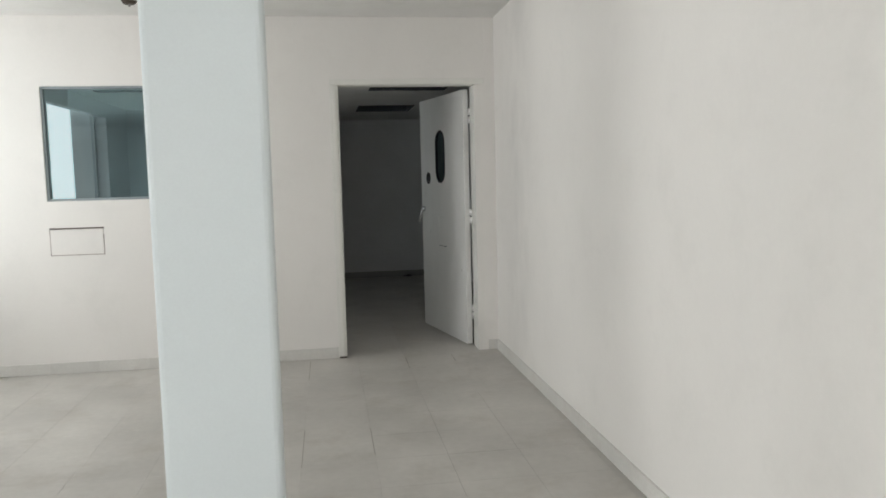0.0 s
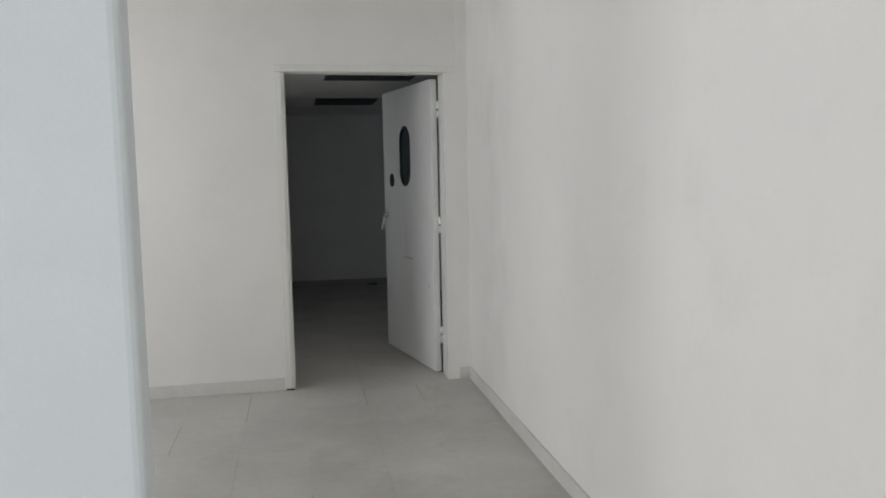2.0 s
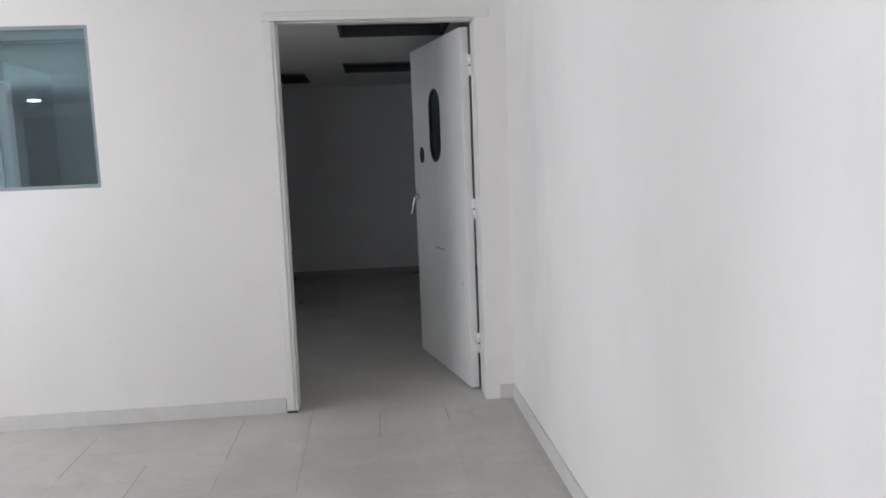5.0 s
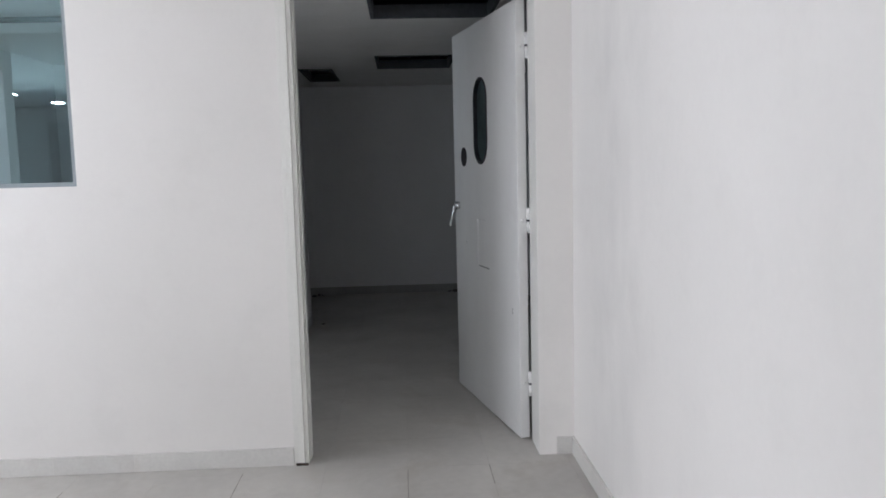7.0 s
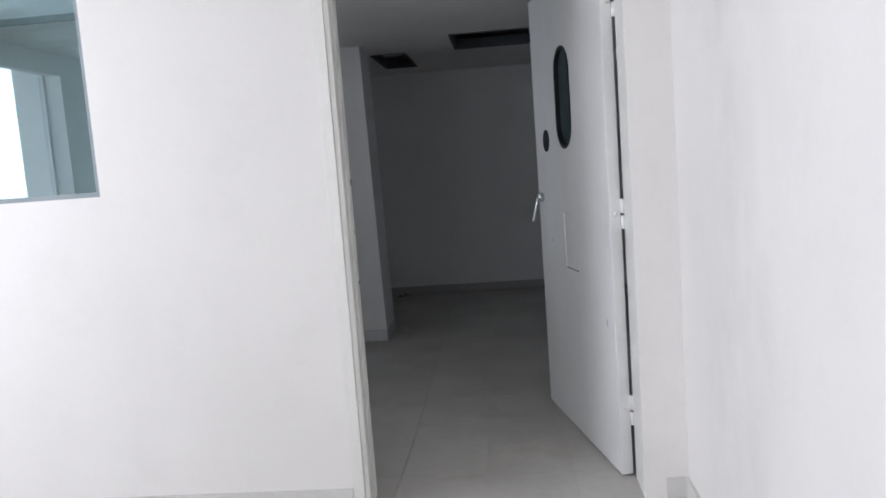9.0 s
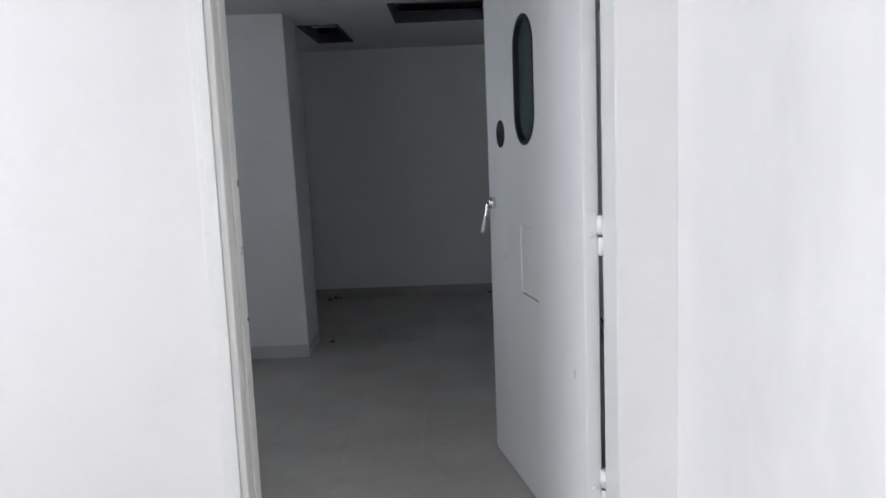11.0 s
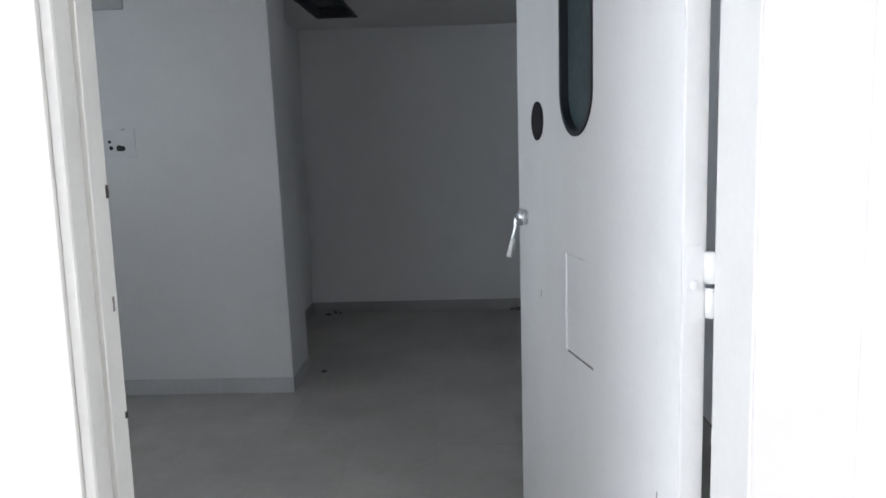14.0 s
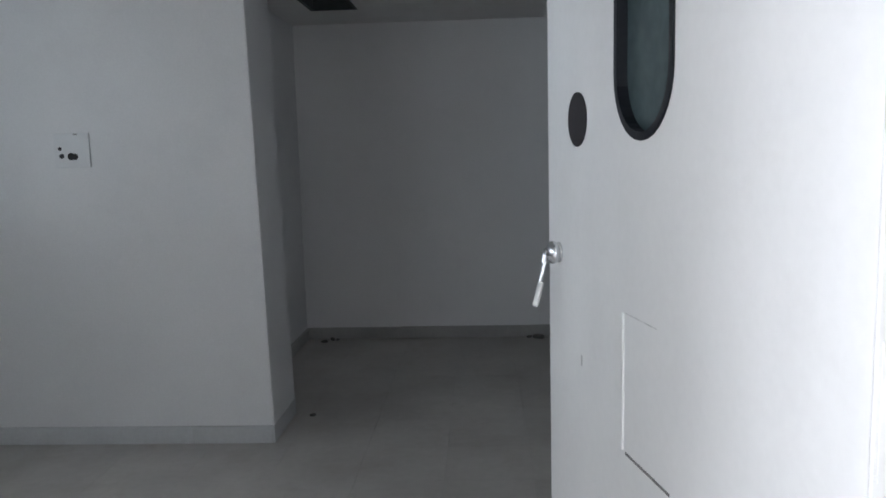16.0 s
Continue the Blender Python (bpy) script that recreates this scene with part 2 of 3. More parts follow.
setting("wall_north", boxes(
    (XW - 0.15, -2.085, 0, T, 0, HT), (-2.085, -0.925, 0, T, 0, 1.25), (-2.085, -0.925, 0, T, 2.06, HT),
    (-0.925, -0.03, 0, T, 0, HT), (-0.03, 1.05, 0, T, 2.08, HT), (1.05, XE + 0.15, 0, T, 0, HT)), WALL,
    "smooth white painted wall with a doorway and an observation window")
setting("wall_east", boxes((XR, XR + 0.15, YB, -0.002, 0, HT)), WALL_EAST, "long plain white painted plaster wall, faintly greyer along one band")
setting("wall_south", boxes((-2.6, -2.5, YB - 0.15, YB, 0, HT), (0.1, XR + 0.15, YB - 0.15, YB, 0, HT), (-2.5, 0.1, YB - 0.15, YB, 0, 0.78), (-2.5, 0.1, YB - 0.15, YB, 2.32, HT), (-6.15, -2.6, YB - 0.15, YB, H, HT)), WALL, "plain white painted wall closing the large room")
setting("wall_west", boxes(
    (XW - 0.15, XW, -0.25, -0.002, 0, HT), (XW - 0.15, XW, -2.45, -0.25, 0, 0.88), (XW - 0.15, XW, -2.45, -0.25, 2.28, HT),
    (XW - 0.15, XW, -4.25, -2.45, 0, HT)), WALL, "white painted wall with a wide band of windows")
setting("wall_passage", boxes((-7.3, -7.15, -11.0, YB - 0.152, 0, HT), (-2.6, -2.45, -11.0, YB - 0.152, 0, HT), (-7.3, -5.88, -11.15, -11.0, 0, HT),
    (-4.6, -2.45, -11.15, -11.0, 0, HT), (-5.88, -4.6, -11.15, -11.0, 2.3, HT), (-7.3, -6.15, YB - 0.15, YB, 0, HT)), UNLIT, "plaster walls of a passage beyond the bay, greyed to look unlit")
setting("ceiling_passage", boxes((-7.3, -2.45, -11.15, YB - 0.002, H, H + 0.2)), UNLIT, "grey ceiling of the passage with a row of lamps")
setting("floor_passage", boxes((-7.3, -2.45, -11.15, YB - 0.152, -0.12, -0.004)), UNLIT, "grey floor of the passage")
setting("door_2", boxes((-5.878, -4.602, -11.12, -11.06, 0.005, 2.298), bevel=0.004), DOOR_GREY, "dark grey closed door at the end of the passage")
setting("wall_bay", boxes((-6.15, XW - 0.152, -4.25, -4.1, 0, HT), (-6.15, -6.0, YB, -4.252, 0, 0.58), (-6.15, -6.0, YB, -4.252, 2.32, HT),
    (-6.15, -6.0, YB, -7.85, 0.58, 2.32), (-6.15, -6.0, -4.85, -4.252, 0.58, 2.32)), WALL, "plain white walls of a side bay with a large, added window out of sight")
setting("ceiling_large_room", boxes((-6.15, XR + 0.15, YB, -0.002, H, H + 0.2)), CEIL, "flat white ceiling of the large room")
setting("ceiling_beam", boxes((XW, XR, -3.43, -3.15, H - 0.10, H - 0.002), bevel=0.006), WALL, "shallow white ceiling beam over the column line")
setting("wall_back_room_north", boxes((-0.64, XE + 0.15, 4.75, 4.9, 0, HT)), WALL_BACK, "bare dull white end wall of the dim room")
setting("wall_back_room_east", boxes((XE, XE + 0.15, T + 0.002, 4.748, 0, HT)), WALL_BACK, "bare dull white side wall behind the open door")
setting("wall_recess", boxes((-0.78, -0.64, 3.202, 4.9, 0, HT)), WALL_BACK, "dull white side wall of a shallow recess")


def leaning_pier():
    """A wide pier whose free edge leans a little, as hand-laid plaster does."""
    bm = boxes((-2.5, -0.354, 2.81, 3.20, 0, HT))
    for v in bm.verts:
        if v.co.x > -1 and v.co.z > 1:
            v.co.x -= 0.049
    soften(bm, 0.006)
    return bm


setting("wall_pier", leaning_pier(), WALL_BACK, "wide dull white pier with electric plates on it")
setting("wall_back_room_west", boxes((XS - 0.32, XS, T + 0.002, 0.30, 0, HT), (XS - 0.32, XS, 2.03, 2.808, 0, HT), (XS - 0.32, XS, 0.30, 2.03, 0, 0.95), (XS - 0.32, XS - 0.06, 0.30, 2.03, 2.11, HT), (XS - 0.06, XS, 0.30, 2.03, 2.0, HT)), WALL_BACK,
        "thick dull white side wall of the dim room, with a window")
# the plenum's darkness is put into the slab's near-black colour
setting("slab_back_room", boxes((XS - 0.32, XE + 0.15, T, 4.9, HT, HT + 0.15)), DARK, "concrete slab above the false ceiling, coloured near black like an unlit void")


def ceiling_with_holes(x0, x1, y0, y1, z0, z1, holes):
    xs = sorted({x0, x1, *(h[0] for h in holes), *(h[1] for h in holes)})
    ys = sorted({y0, y1, *(h[2] for h in holes), *(h[3] for h in holes)})
    bm = bmesh.new()
    for xa, xb in zip(xs, xs[1:]):
        for ya, yb in zip(ys, ys[1:]):
            cx, cy = (xa + xb) / 2, (ya + yb) / 2
            if not any(h[0] < cx < h[1] and h[2] < cy < h[3] for h in holes):
                add_box(bm, xa, xb, ya, yb, z0, z1)
    return bm


HOLES = [(0.29, 0.97, 0.45, 1.16), (-2.0, -0.6, 0.97, 1.12), (0.26, 0.87, 2.62, 3.36), (-0.40, -0.12, 3.32, 4.22)]
setting("ceiling_back_room", ceiling_with_holes(XS, XE, T + 0.002, 4.75, HB, HB + 0.025, HOLES), CEIL,
        "low false ceiling of dull white boards with open gaps")
setting("ground", boxes((-2000, 2000, -2000, 2000, -0.5, -0.15)), EARTH, "pale dusty ground outside the windows")

setting("backdrop", boxes((-9.2, -9.0, -12.0, 9.2, -0.14, 7.0), (-8.998, -2.6, 9.0, 9.2, -0.14, 7.0)), DAYLIGHT, "bright hazy daylight beyond the windows")

# ---- window band of the west wall ----


def band_window(name, x, y0, y1, z0, z1, n):
    win = thing(name, pose(0, 0, 0), "wide grey aluminium window full of bright daylight", "window")
    tagged(win, kind="structure")
    part("window_frame", boxes((x - 0.015, x + 0.015, y0, y1, z0, z0 + 0.03), (x - 0.015, x + 0.015, y0, y1, z1 - 0.03, z1),
                               (x - 0.015, x + 0.015, y0, y0 + 0.025, z0 + 0.03, z1 - 0.03), (x - 0.015, x + 0.015, y1 - 0.025, y1, z0 + 0.03, z1 - 0.03)), ALU, win)
    step = (y1 - y0) / n
    for i in range(n):
        if i:
            part("mullion", boxes((x - 0.025, x + 0.025, y0 + i * step - 0.022, y0 + i * step + 0.022, z0 + 0.03, z1 - 0.03)), ALU, win)
        pane = part("pane", boxes((x - 0.003, x + 0.003, y0 + i * step + 0.03, y0 + (i + 1) * step - 0.03, z0 + 0.03, z1 - 0.03)), CLEAR_GLASS, win)
        pane.visible_shadow = False
    part("window_sill", boxes((x + 0.016, x + 0.15, y0 + 0.002, y1 - 0.002, z0 + 0.001, z0 + 0.02), bevel=0.006), WALL, win)


band_window("window_2", XW - 0.125, -2.45, -0.25, 0.88, 2.28, 2)
band_window("window_5", XS - 0.12, 0.30, 2.03, 0.95, 2.11, 1)
# unseen window, added so the south fill light has an opening
win = thing("unseen_window_4", pose(0, 0, 0), "wide grey aluminium window, unseen, added in the far wall to let light in", "window")
tagged(win, kind="structure")
part("window_frame", boxes((-2.5, 0.1, -8.12, -8.09, 0.78, 0.81), (-2.5, 0.1, -8.12, -8.09, 2.29, 2.32), (-2.5, -2.47, -8.12, -8.09, 0.81, 2.29), (0.07, 0.1, -8.12, -8.09, 0.81, 2.29)), ALU, win)
pane = part("pane", boxes((-2.47, 0.07, -8.108, -8.102, 0.81, 2.29)), CLEAR_GLASS, win)
pane.visible_shadow = False
# bay window nobody sees, added as the opening for the bay's fill light
band_window("unseen_window_3", -6.09, -7.85, -4.85, 0.58, 2.32, 3)

# ---- observation window beside the doorway ----


def observation_window():
    x0, x1, z0, z1 = -2.085, -0.925, 1.25, 2.06
    win = thing("window_1", pose(0, 0, 0), "square observation window with teal reflecting glass in a thin grey frame", "window")
    tagged(win, kind="structure")
    y0, y1, w = 0.012, 0.05, 0.018
    part("window_frame", boxes((x0, x1, y0, y1, z0, z0 + w), (x0, x1, y0, y1, z1 - w, z1),
                               (x0, x0 + w, y0, y1, z0 + w, z1 - w), (x1 - w, x1, y0, y1, z0 + w, z1 - w)), DULL_ALU, win, "thin grey metal frame")
    part("pane", boxes((x0 + w - 0.004, x1 - w + 0.004, 0.026, 0.032, z0 + w - 0.004, z1 - w + 0.004)), MIRROR_GLASS, win, "teal reflecting glass")


observation_window()


def pass_hatch():
    """Painted-over drawer hatch under the window: a flush panel in a shallow gap with a lipped upper edge."""
    x0, x1, z0, z1 = -2.083, -1.713, 0.86, 1.06
    h = thing("pass_hatch", pose(0, 0, 0), "small painted-over pass hatch with brownish shadow gaps, flush in the white wall", "hatch")
    # the panel's shadow gaps, put on as thin brownish strips
    part("seam", boxes((x0, x1, -0.0015, 0.0, z0, z0 + 0.006), (x0, x1, -0.0015, 0.0, z1 - 0.006, z1),
                       (x0, x0 + 0.005, -0.0015, 0, z0 + 0.006, z1 - 0.006), (x1 - 0.005, x1, -0.0015, 0, z0 + 0.006, z1 - 0.05)), paint("brownish_shadow_gap", (0.42, 0.36, 0.34), 0.8, 0.25, 12, 90, 0.05), h, "thin brownish seam")
    part("panel", boxes((x0 + 0.006, x1 - 0.006, -0.004, 0.0, z0 + 0.007, z1 - 0.008), bevel=0.0015), WALL, h)
    part("lip", boxes((x0 + 0.01, x1 + 0.002, -0.011, -0.0045, z1 - 0.010, z1 - 0.003), bevel=0.002), RUST_SHADE, h, "rusty lifting lip")


pass_hatch()

# ---- column ----


def chamfered_shaft(half_x, half_y, cut, height):
    """An upright shaft whose four long edges are worn to soft, rounded chamfers."""
    bm = boxes((-half_x, half_x, -half_y, half_y, 0.0, height))
    long_edges = [e for e in bm.edges if abs(e.verts[0].co.z - e.verts[1].co.z) > 0.1]
    bmesh.ops.bevel(bm, geom=long_edges, offset=cut, segments=3, affect="EDGES", profile=0.5)
    return bm


col = thing("column", pose(-0.4775, -3.307, 0), "square pale blue-white painted concrete column with worn rounded edges", "column")
tagged(col, kind="structure")
part("shaft", chamfered_shaft(0.1875, 0.062, 0.022, H - 0.102), COLUMN, col)

# ---- doorway: frame ----


def door_frame():
    f = thing("door_1", pose(0, 0, 0), "cream gloss-painted door frame with stepped mouldings and worn edges", "door frame")
    tagged(f, kind="structure")
    part("architrave", boxes((-0.068, -0.050, -0.007, -0.001, 0, 2.052), (-0.0495, -0.022, -0.013, -0.001, 0, 2.052), (-0.0215, -0.004, -0.004, -0.001, 0, 2.052), bevel=0.0024), FRAME, f)
    part("architrave", boxes((-0.068, 1.098, -0.008, -0.001, 2.054, 2.098), bevel=0.003), FRAME, f)
    part("architrave", boxes((1.023, 1.0985, -0.0075, -0.0045, 0, 2.052), (1.0985, XR - 0.0005, -0.0075, -0.001, 0, H - 0.002)), WALL, f, "flat white plaster casing")
    part("jamb", boxes((-0.0298, -0.003, -0.0005, 0.05, 0, 2.05), (-0.0298, 0.0, 0.062, 0.119, 0, 2.05), (-0.0298, -0.012, 0.05, 0.062, 0, 2.05), bevel=0.002), FRAME, f)
    part("jamb", boxes((1.02, 1.0498, -0.0035, 0.182, 0, 2.05), bevel=0.003), FRAME, f)
    part("head", boxes((-0.0298, 1.0498, -0.010, 0.05, 2.056, 2.0798), (-0.0298, 1.0498, 0.05, 0.136, 2.051, 2.0798), bevel=0.002), FRAME, f)
    for z, k in ((1.235, 0.011), (0.85, 0.006)):
        part("strike_plate", boxes((-0.0005, 0.0012, 0.1095, 0.1185, z - k, z + k), bevel=0.0005), RUST_SHADE, f, "small dark strike plate")
    part("chipped_mark", boxes((-0.0005, 0.001, 0.100, 0.106, 1.035, 1.06)), STEEL, f)
    # shadow at the architrave's foot, drawn as a thin dark strip
    part("foot_shadow", boxes((-0.06, -0.006, -0.016, -0.0145, 0.0, 0.012)), RUST_SHADE, f)


door_frame()

# ---- the open door leaf ----
LEAF = 1.03


def door_leaf():
    """Local axes: x along the leaf from the hinge, y out of its face (negative is towards the room), z up."""
    turn = math.degrees(math.atan2(0.977, -0.211))
    d = thing("door", pose(0.968, 0.20, 0.0, 0, 0, turn), "white gloss-painted door standing open, with oval window, knob and hanging key", "door")
    # the visible face is local +y after the turn
    th, z0, z1 = 0.045, 0.008, 2.035
    cu, low, high, half = 0.53, 1.305, 1.752, 0.110
    cell = (cu - 0.16, cu + 0.16, low - 0.06, high + 0.06)
    bm = bmesh.new()
    hole = stadium(half, low, high)

    def onto(u, v):
        cx, cz = cu, (low + high) / 2
        hw, hh = (cell[1] - cell[0]) / 2, (cell[3] - cell[2]) / 2
        k = max(abs(u) / hw, abs(v - cz) / hh)
        return cx + u / k, cz + (v - cz) / k

    ring(bm, [(cu + u, v) for u, v in hole], [onto(u, v) for u, v in hole], 0.0, -th)
    corner = [(cell[0], cell[2]), (cell[0], cell[3]), (cell[1], cell[2]), (cell[1], cell[3])]
    add_box(bm, 0, cell[0], -th, 0, z0, z1)
    add_box(bm, cell[1], LEAF, -th, 0, z0, z1)
    add_box(bm, cell[0], cell[1], -th, 0, z0, cell[2])
    add_box(bm, cell[0], cell[1], -th, 0, cell[3], z1)
    for cx, cz in corner:
        # small triangles that close the corners left by the outline's steps
        near = sorted(((onto(u, v)) for u, v in hole), key=lambda p: (p[0] - cx) ** 2 + (p[1] - cz) ** 2)
        a = next((p for p in near if abs(p[0] - cx) < 1e-6), None)
        b = next((p for p in near if abs(p[1] - cz) < 1e-6), None)
        if a and b:
            bm.faces.new([bm.verts.new((p[0], 0.0, p[1])) for p in (a, (cx, cz), b)])
            bm.faces.new([bm.verts.new((p[0], -th, p[1])) for p in (a, (cx, cz), b)])
    panel = part("panel", bm, GLOSSY, d)
    # round-over on the hinge edge of the face
    part("edge_strip", boxes((-0.004, 0.0, -th, -0.001, z0, z1), bevel=0.0015), GLOSSY, d)
    g = bmesh.new()
    outer = [(cu + u, v) for u, v in stadium(half + 0.001, low - 0.001, high + 0.001)]
    inner = [(cu + u, v) for u, v in stadium(half - 0.012, low + 0.012, high - 0.012)]
    ring(g, inner, outer, 0.004, 0.0005)
    gasket = part("gasket", g, RUBBER, d, "black rubber window gasket")
    g = bmesh.new()
    ring(g, [(cu + u, v) for u, v in stadium(half - 0.011, low + 0.011, high - 0.011)], [(cu + u, v) for u, v in stadium(half - 0.0005, low + 0.0005, high - 0.0005)], 0.0, -th + 0.001)
    part("reveal", g, RUBBER, gasket)
    g = bmesh.new()
    f = g.faces.new([g.verts.new((cu + u, -0.016, v)) for u, v in stadium(half - 0.008, low + 0.008, high - 0.008)])
    bmesh.ops.solidify(g, geom=[f], thickness=0.005)
    part("pane", g, GREEN_GLASS, d, "green-grey glass pane")
    g = bmesh.new()
    rod(g, (0.834, 0.0005, 1.349), (0.834, 0.003, 1.349), 0.0525, 40)
    disc = part("round_plate", g, BROWN, d, "dark brown round plate")
    # raised edge and faint seams of a painted-over panel
    part("raised_edge", boxes((0.600, 0.609, -0.001, 0.0035, 0.768, 1.012), bevel=0.0016), GLOSSY, d, "raised painted edge of a covered panel", True)
    part("lower_seam", boxes((0.42, 0.592, 0.0003, 0.0010, 0.7625, 0.7680), bevel=0.0003), paint("grey_seam", (0.20, 0.195, 0.19), 0.8, 0.3, 25, 90, 0.05), d)
    part("upper_seam", boxes((0.47, 0.592, 0.0003, 0.0008, 1.0125, 1.0145)), paint("pale_seam", (0.62, 0.61, 0.6), 0.8, 0.2, 25, 90, 0.05), d)
    # knob with rose and the keys hanging from its lock
    g = bmesh.new()
    rod(g, (0.955, 0.0005, 1.073), (0.955, 0.004, 1.073), 0.022, 32)
    rod(g, (0.955, 0.004, 1.073), (0.955, 0.008, 1.073), 0.022, 32, 0.016)
    rose = part("rose", g, CHROME, d, "round chrome rose", True)
    g = bmesh.new()
    rod(g, (0.955, 0.007, 1.073), (0.955, 0.012, 1.073), 0.016, 24)
    bmesh.ops.create_uvsphere(g, u_segments=28, v_segments=18, radius=0.0245, matrix=Matrix.Translation((0.953, 0.0155, 1.073)) @ Matrix.Diagonal((1.05, 0.6, 1, 1)))
    knob = part("knob", g, CHROME, d, "worn chrome door knob", True)
    g = bmesh.new()
    rod(g, (0.955, 0.029, 1.073), (0.955, 0.033, 1.073), 0.009, 20)
    part("lock_cylinder", g, STEEL, knob, "dull steel lock cylinder", True)
    g = bmesh.new()
    bmesh.ops.create_cube(g, size=1, matrix=look((0.955, 0.038, 1.033), (0.962, 0.057, 0.96)) @ Matrix.Diagonal((0.011, 0.006, 0.046, 1)))
    rod(g, (0.955, 0.031, 1.070), (0.955, 0.035, 1.050), 0.0065, 12)
    soften(g, 0.0012, 1)
    part("key", g, CHROME, knob, "bright hanging key")
    g = bmesh.new()
    bmesh.ops.create_cube(g, size=1, matrix=look((0.952, 0.050, 0.984), (0.948, 0.074, 0.90)) @ Matrix.Diagonal((0.015, 0.010, 0.055, 1)) @ Matrix.Rotation(0.7, 4, "Z"))
    soften(g, 0.002, 1)
    part("key_tag", g, PLASTIC, knob, "pale hanging key tag")
    # hinges: two knuckles each on a painted leaf, with a dark gap between
    for hz in (0.27, 1.04, 1.83):
        hinge = part("hinge", boxes((-0.0055, -0.0042, -0.040, -0.006, hz - 0.07, hz + 0.07), bevel=0.0005), GLOSSY, d, "painted steel hinge")
        for lo_z, hi_z in ((hz + 0.004, hz + 0.058), (hz - 0.058, hz - 0.004)):
            g = bmesh.new()
            rod(g, (-0.014, -0.052, lo_z), (-0.014, -0.052, hi_z), 0.0145 if lo_z > hz else 0.012, 24)
            part("knuckle", g, GLOSSY, hinge, "", True)
        g = bmesh.new()
        rod(g, (-0.014, -0.052, hz - 0.0045), (-0.014, -0.052, hz + 0.0045), 0.0125, 20)
        part("pin", g, DARK, hinge, "dark grimy hinge pin", True)
        g = bmesh.new()
        bmesh.ops.create_uvsphere(g, u_segments=12, v_segments=8, radius=0.008, matrix=Matrix.Translation((-0.006, -0.022, hz)) @ Matrix.Diagonal((0.5, 1, 1.2, 1)))
        part("screw", g, GLOSSY, hinge, "", True)
    part("scuff", boxes((0.082, 0.086, 0.0003, 0.0008, 0.588, 0.618)), STEEL, d)
    part("scuff", boxes((0.812, 0.819, 0.0003, 0.0008, 0.86, 0.882)), paint("faint_scuff", (0.55, 0.54, 0.53), 0.6), d)
    return d


door_leaf()

# ---- skirting ----


def skirting(name, x0, x1, y0, y1, material=SKIRT):
    """A run of skirting tiles between two plan corners, one of the sides thin."""
    run = thing(name, pose(0, 0, 0), "low grey tile skirting along the foot of the wall", "skirting")
    tagged(run, kind="structure")
    along_x = (x1 - x0) > (y1 - y0)
    a, b = (x0, x1) if along_x else (y0, y1)
    n = max(1, round((b - a) / 0.355))
    w = (b - a) / n
    bm = boxes((-w / 2 + 0.0002, w / 2 - 0.0002, y0 - y1, 0, 0, 0.08), bevel=0.0006) if along_x else boxes((0, x1 - x0, -w / 2 + 0.0002, w / 2 - 0.0002, 0, 0.08), bevel=0.0006)
    me = mesh_of("skirting_tile", bm, material)
    for i in range(n):
        o = new("skirting_tile", me)
        o.parent = run
        c = a + (i + 0.5) * w
        o.location = (c, y1, 0.001) if along_x else (x0, c, 0.001)
    return run


skirting("baseboard", XR - 0.012, XR - 0.0005, -7.9, -0.014)
skirting("baseboard", XW + 0.02, -0.069, -0.0125, -0.0005)
skirting("baseboard", 1.099, XR - 0.0005, -0.0125, -0.0005)
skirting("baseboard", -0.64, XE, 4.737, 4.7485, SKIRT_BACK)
skirting("baseboard", -2.2, -0.365, 2.797, 2.8085, SKIRT_PIER)
skirting("baseboard", -0.3645, -0.353, 2.80, 3.20, SKIRT_PIER)
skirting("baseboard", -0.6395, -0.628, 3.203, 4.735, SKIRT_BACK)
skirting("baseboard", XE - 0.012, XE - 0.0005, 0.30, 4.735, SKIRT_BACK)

# ---- things on the pier ----


def socket_plate():
    s = thing("wall_socket", pose(-1.18, 2.8095, 1.334), "square aged plastic wall socket with dark open holes", "wall socket")
    part("plate", boxes((-0.079, 0.079, -0.010, 0, -0.075, 0.075), bevel=0.003), SOCKET, s)
    for x, z, r in ((-0.046, -0.024, 0.011), (-0.052, 0.008, 0.008), (-0.004, -0.026, 0.016), (0.013, -0.027, 0.014)):
        g = bmesh.new()
        rod(g, (x, -0.0098, z), (x, -0.0112, z), r, 16)
        part("socket_hole", g, BLACK, s)
    part("cover_tab", boxes((0.012, 0.03, -0.013, -0.0098, 0.066, 0.072), bevel=0.001), STEEL, s)
    return s


socket_plate()


def upper_box():
    s = thing("junction_box", pose(-1.268, 2.8095, 2.055), "wide shallow grey-white junction plate high on the pier", "junction box")
    part("plate", boxes((-0.16, 0.16, -0.014, 0, -0.06, 0.06), bevel=0.003), paint("grey_plastic", (0.48, 0.49, 0.49), 0.5, 0.05, 6, 120, 0.01), s)
    for x in (-0.055, 0.045):
        part("switch_slot", boxes((x - 0.012, x + 0.012, -0.0155, -0.0138, 0.0, 0.03)), BLACK, s)
    return s


upper_box()
sw = thing("switch_plate", pose(-1.61, 2.8095, 1.40), "tall aged plastic switch plate on the pier", "switch")
part("plate", boxes((-0.05, 0.05, -0.012, 0, -0.15, 0.15), bevel=0.003), paint("greyish_plastic", (0.68, 0.68, 0.675), 0.45, 0.05, 6, 120, 0.01), sw)
part("rocker", boxes((-0.02, 0.02, -0.017, -0.0118, -0.035, 0.035), bevel=0.002), PLASTIC, sw)

# ---- ceiling gaps: frames and torn boards ----


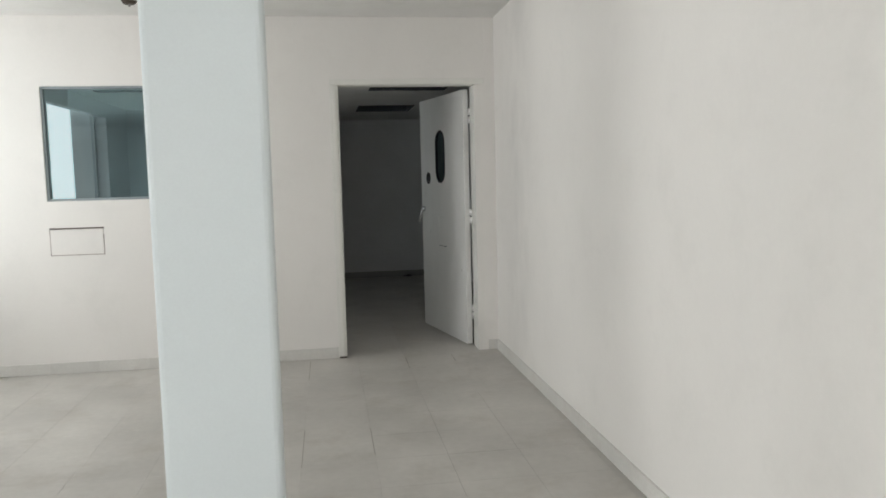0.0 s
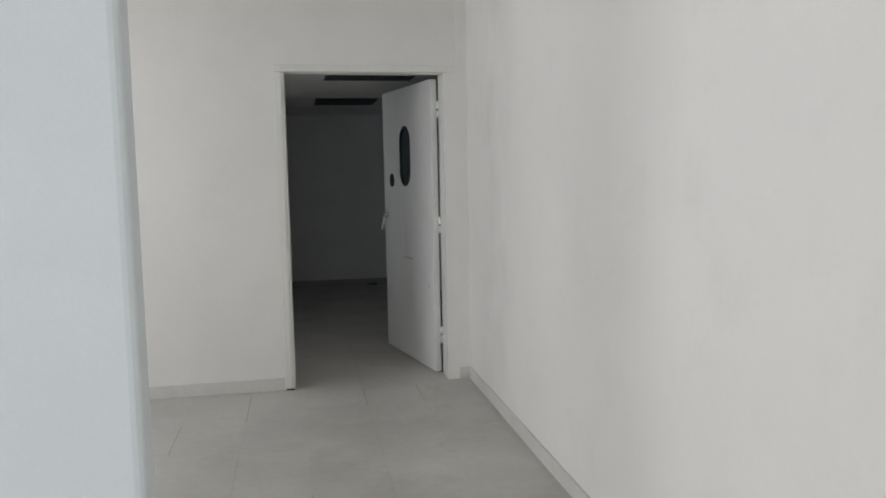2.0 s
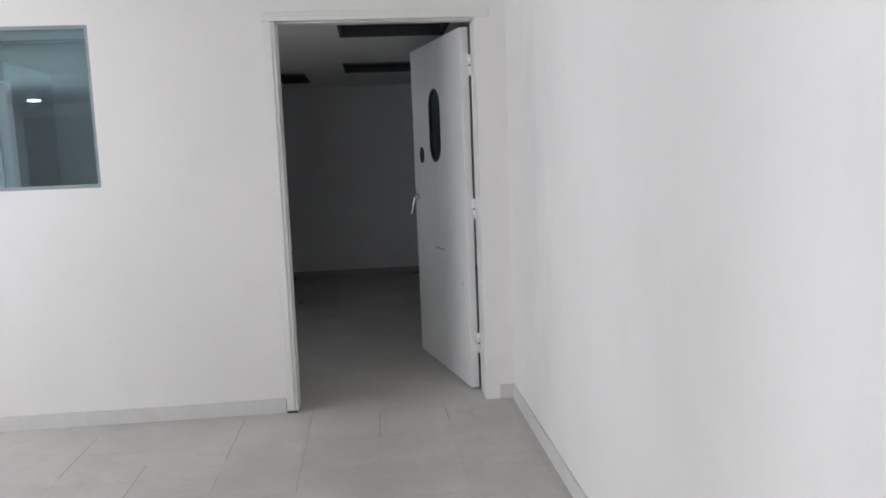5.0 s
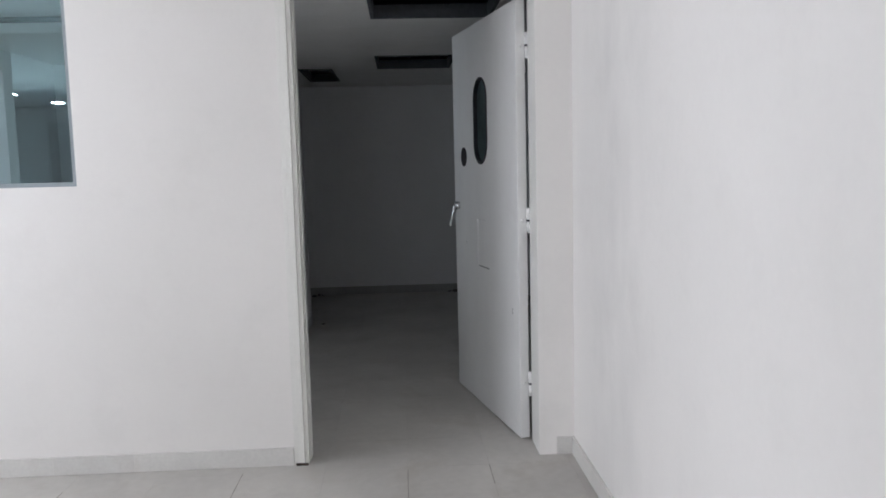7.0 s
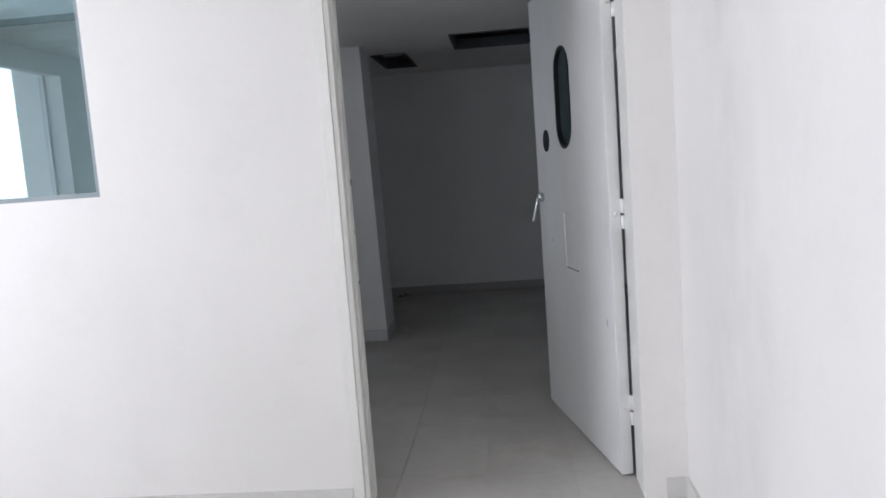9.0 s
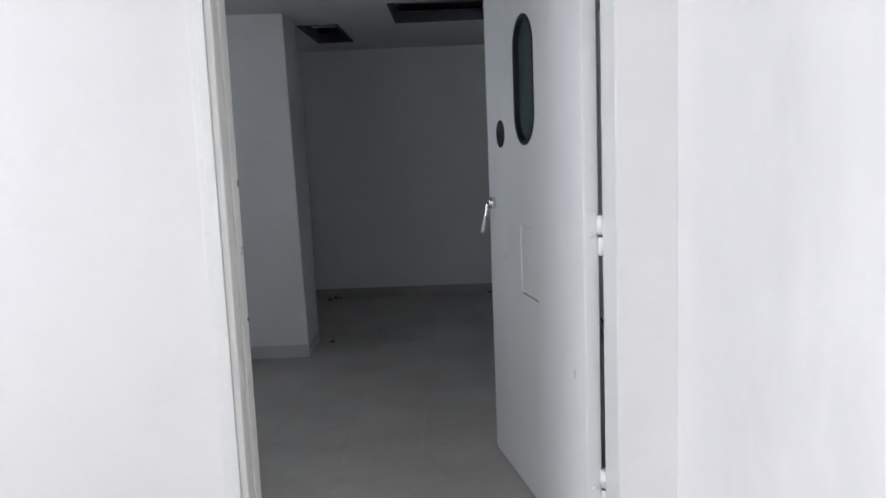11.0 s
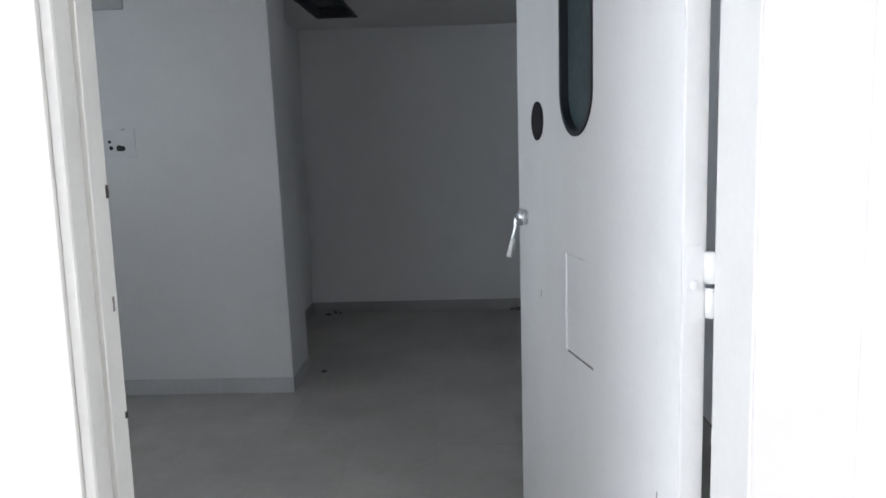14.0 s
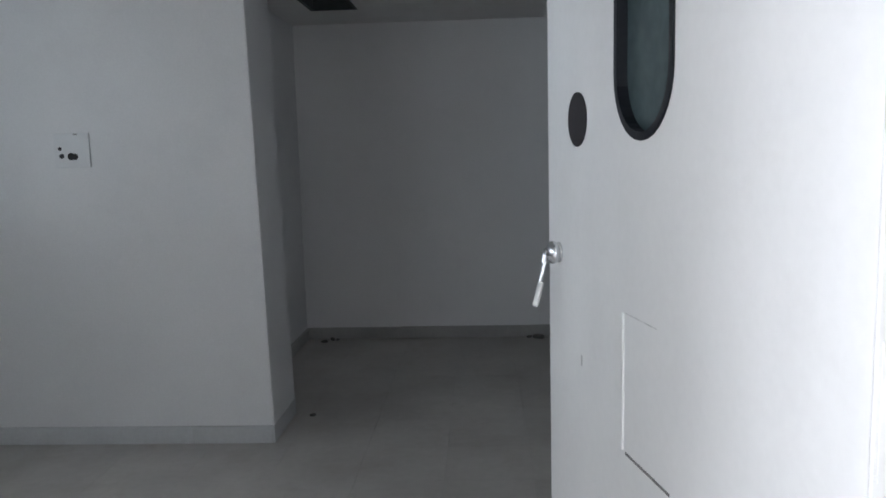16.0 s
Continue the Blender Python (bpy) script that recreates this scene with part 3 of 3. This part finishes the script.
def gap_frame(x0, x1, y0, y1):
    g = thing("ceiling_opening", pose(0, 0, 0), "open rectangular gap in the false ceiling with a thin dark metal rim", "ceiling opening", "open gaps in the false ceiling")
    for r in ((x0, x1, y0, y0 + 0.02), (x0, x1, y1 - 0.02, y1), (x0, x0 + 0.02, y0 + 0.02, y1 - 0.02), (x1 - 0.02, x1, y0 + 0.02, y1 - 0.02)):
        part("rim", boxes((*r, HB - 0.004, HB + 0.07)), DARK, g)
    return g


for h in HOLES:
    opening = gap_frame(*h)
part("torn_board", boxes((-0.345, -0.185, 3.345, 3.66, HB + 0.030, HB + 0.040), bevel=0.002), CEIL, opening, "scrap of torn ceiling board")

# ---- crumbs of plaster and grit left on the floor ----


def crumb(x, y, size, turn, flat):
    """A broken bit: a squashed lump with an uneven outline."""
    c = thing("debris", pose(x, y, 0.0006, 0, 0, turn), "small dark crumb of rubble lying on the tiled floor", "debris", "rubble crumbs on the floor")
    bm = bmesh.new()
    bmesh.ops.create_icosphere(bm, subdivisions=2, radius=1)
    for v in bm.verts:
        v.co *= random.uniform(0.72, 1.1)
        v.co = Vector((v.co.x * size, v.co.y * size * 0.65, max(v.co.z, -0.55) * size * flat + 0.55 * size * flat))
    part("lump", bm, RUBBLE, c)
    return c


RUBBLE = paint("dark_rubble", (0.15, 0.14, 0.13), 0.9, 0.3, 40, 200, 0.1)
for row in ((-0.26, 3.156, 0.017, 20, 0.6), (0.965, 4.69, 0.045, 160, 0.4), (0.905, 4.705, 0.02, 20, 0.6), (-0.45, 3.46, 0.02, 45, 0.5), (-0.50, 4.64, 0.03, 10, 0.4), (-0.42, 4.70, 0.018, 80, 0.5), (-0.454, 4.70, 0.024, 130, 0.6)):
    crumb(*row)

# ---- row of lamps along the passage ----
for x, y in ((-5.40, -6.95), (-5.30, -8.55), (-5.25, -10.05)):
    lamp = thing("ceiling_lamp", pose(x, y, H), "small round lit ceiling lamp with a white rim", "ceiling lamp", "lamps along the passage")
    g = bmesh.new()
    rod(g, (0, 0, -0.0005), (0, 0, -0.018), 0.13, 32, 0.12)
    part("rim", g, PLASTIC, lamp)
    g = bmesh.new()
    rod(g, (0, 0, -0.0185), (0, 0, -0.026), 0.105, 32, 0.09)
    part("diffuser", g, LAMP_GLOW, lamp, "glowing white diffuser")

# ---- small dark fixing left in the ceiling ----
fix = thing("ceiling_hook", pose(-1.34, -0.46, H), "small rusty iron fixing stuck in the white ceiling", "hook")
g = bmesh.new()
rod(g, (0, 0, -0.0005), (0, 0, -0.02), 0.05, 24, 0.035)
part("plate", g, RUST_SHADE, fix)
g = bmesh.new()
rod(g, (0, 0, -0.0195), (0, 0, -0.035), 0.008, 12)
part("stub", g, STEEL, fix)

# ---- floor, laid tile by tile ----
PITCH = 0.355
floor = setting("floor", boxes((-6.15, XR + 0.15, YB - 0.15, T, -0.12, -0.004), (XS - 0.32, XE + 0.15, T, 4.9, -0.12, -0.004)), GROUT, "grey tiled floor, dull and slightly dirty, with hairline joints")
tile = mesh_of("floor_tile", boxes((-PITCH / 2 + 0.0004, PITCH / 2 - 0.0004, -PITCH / 2 + 0.0004, PITCH / 2 - 0.0004, -0.008, 0.0), bevel=0.0004), FLOOR)
far = []
count = 0
for i in range(-18, 8):
    for j in range(-23, 18):
        cx, cy = 0.075 + (i + 0.5) * PITCH, -0.09 + (j + 0.5) * PITCH
        inside = (cy < -0.02 and -6.0 < cx < XR + 0.2) or (cy >= -0.02 and XS - 0.1 < cx < XE + 0.1 and cy < 4.9)
        if not inside:
            continue
        if (-1.75 < cx < 1.3 and -3.9 < cy < 0.2) or (-0.45 < cx < 1.3 and 0.2 < cy < 4.7) or (-2.4 < cx < -1.7 and -3.2 < cy < 0):
            if count < 300:
                o = new("floor_tile", tile)
                o.parent = floor
                o.location = (cx, cy, random.uniform(-0.0003, 0.0))
                count += 1
                continue
        far.append((cx, cy))
verts, faces = [], []
h = PITCH / 2 - 0.0004
for cx, cy in far:
    k = len(verts)
    verts += [(cx + sx * h, cy + sy * h, z) for z in (-0.008, -0.0003) for sx, sy in ((-1, -1), (1, -1), (1, 1), (-1, 1))]
    faces += [(k + 4, k + 5, k + 6, k + 7)] + [(k + a, k + (a + 1) % 4, k + 4 + (a + 1) % 4, k + 4 + a) for a in range(4)]
me = bpy.data.meshes.new("far_floor_tiles")
me.from_pydata(verts, [], faces)
me.materials.append(FLOOR)
rest = new("far_floor_tiles", me)
rest.parent = floor
tagged(rest, "remaining grey floor tiles", kind="stuff")

# grimy stretches of a few joints
GRIME = paint("grimy_joint", (0.30, 0.28, 0.245), 0.85, 0.3, 14, 80, 0.05)
for x, y0, y1 in ((-0.28, -0.62, -0.08), (-0.635, -1.10, -0.62), (-0.28, -2.25, -1.70), (0.075, -2.15, -1.75), (0.43, -0.45, -0.12), (-0.99, -0.7, -0.2), (0.785, -0.30, -0.1)):
    part("grimy_joint", boxes((x - 0.0016, x + 0.0016, y0, y1, -0.002, 0.0008)), GRIME, floor)
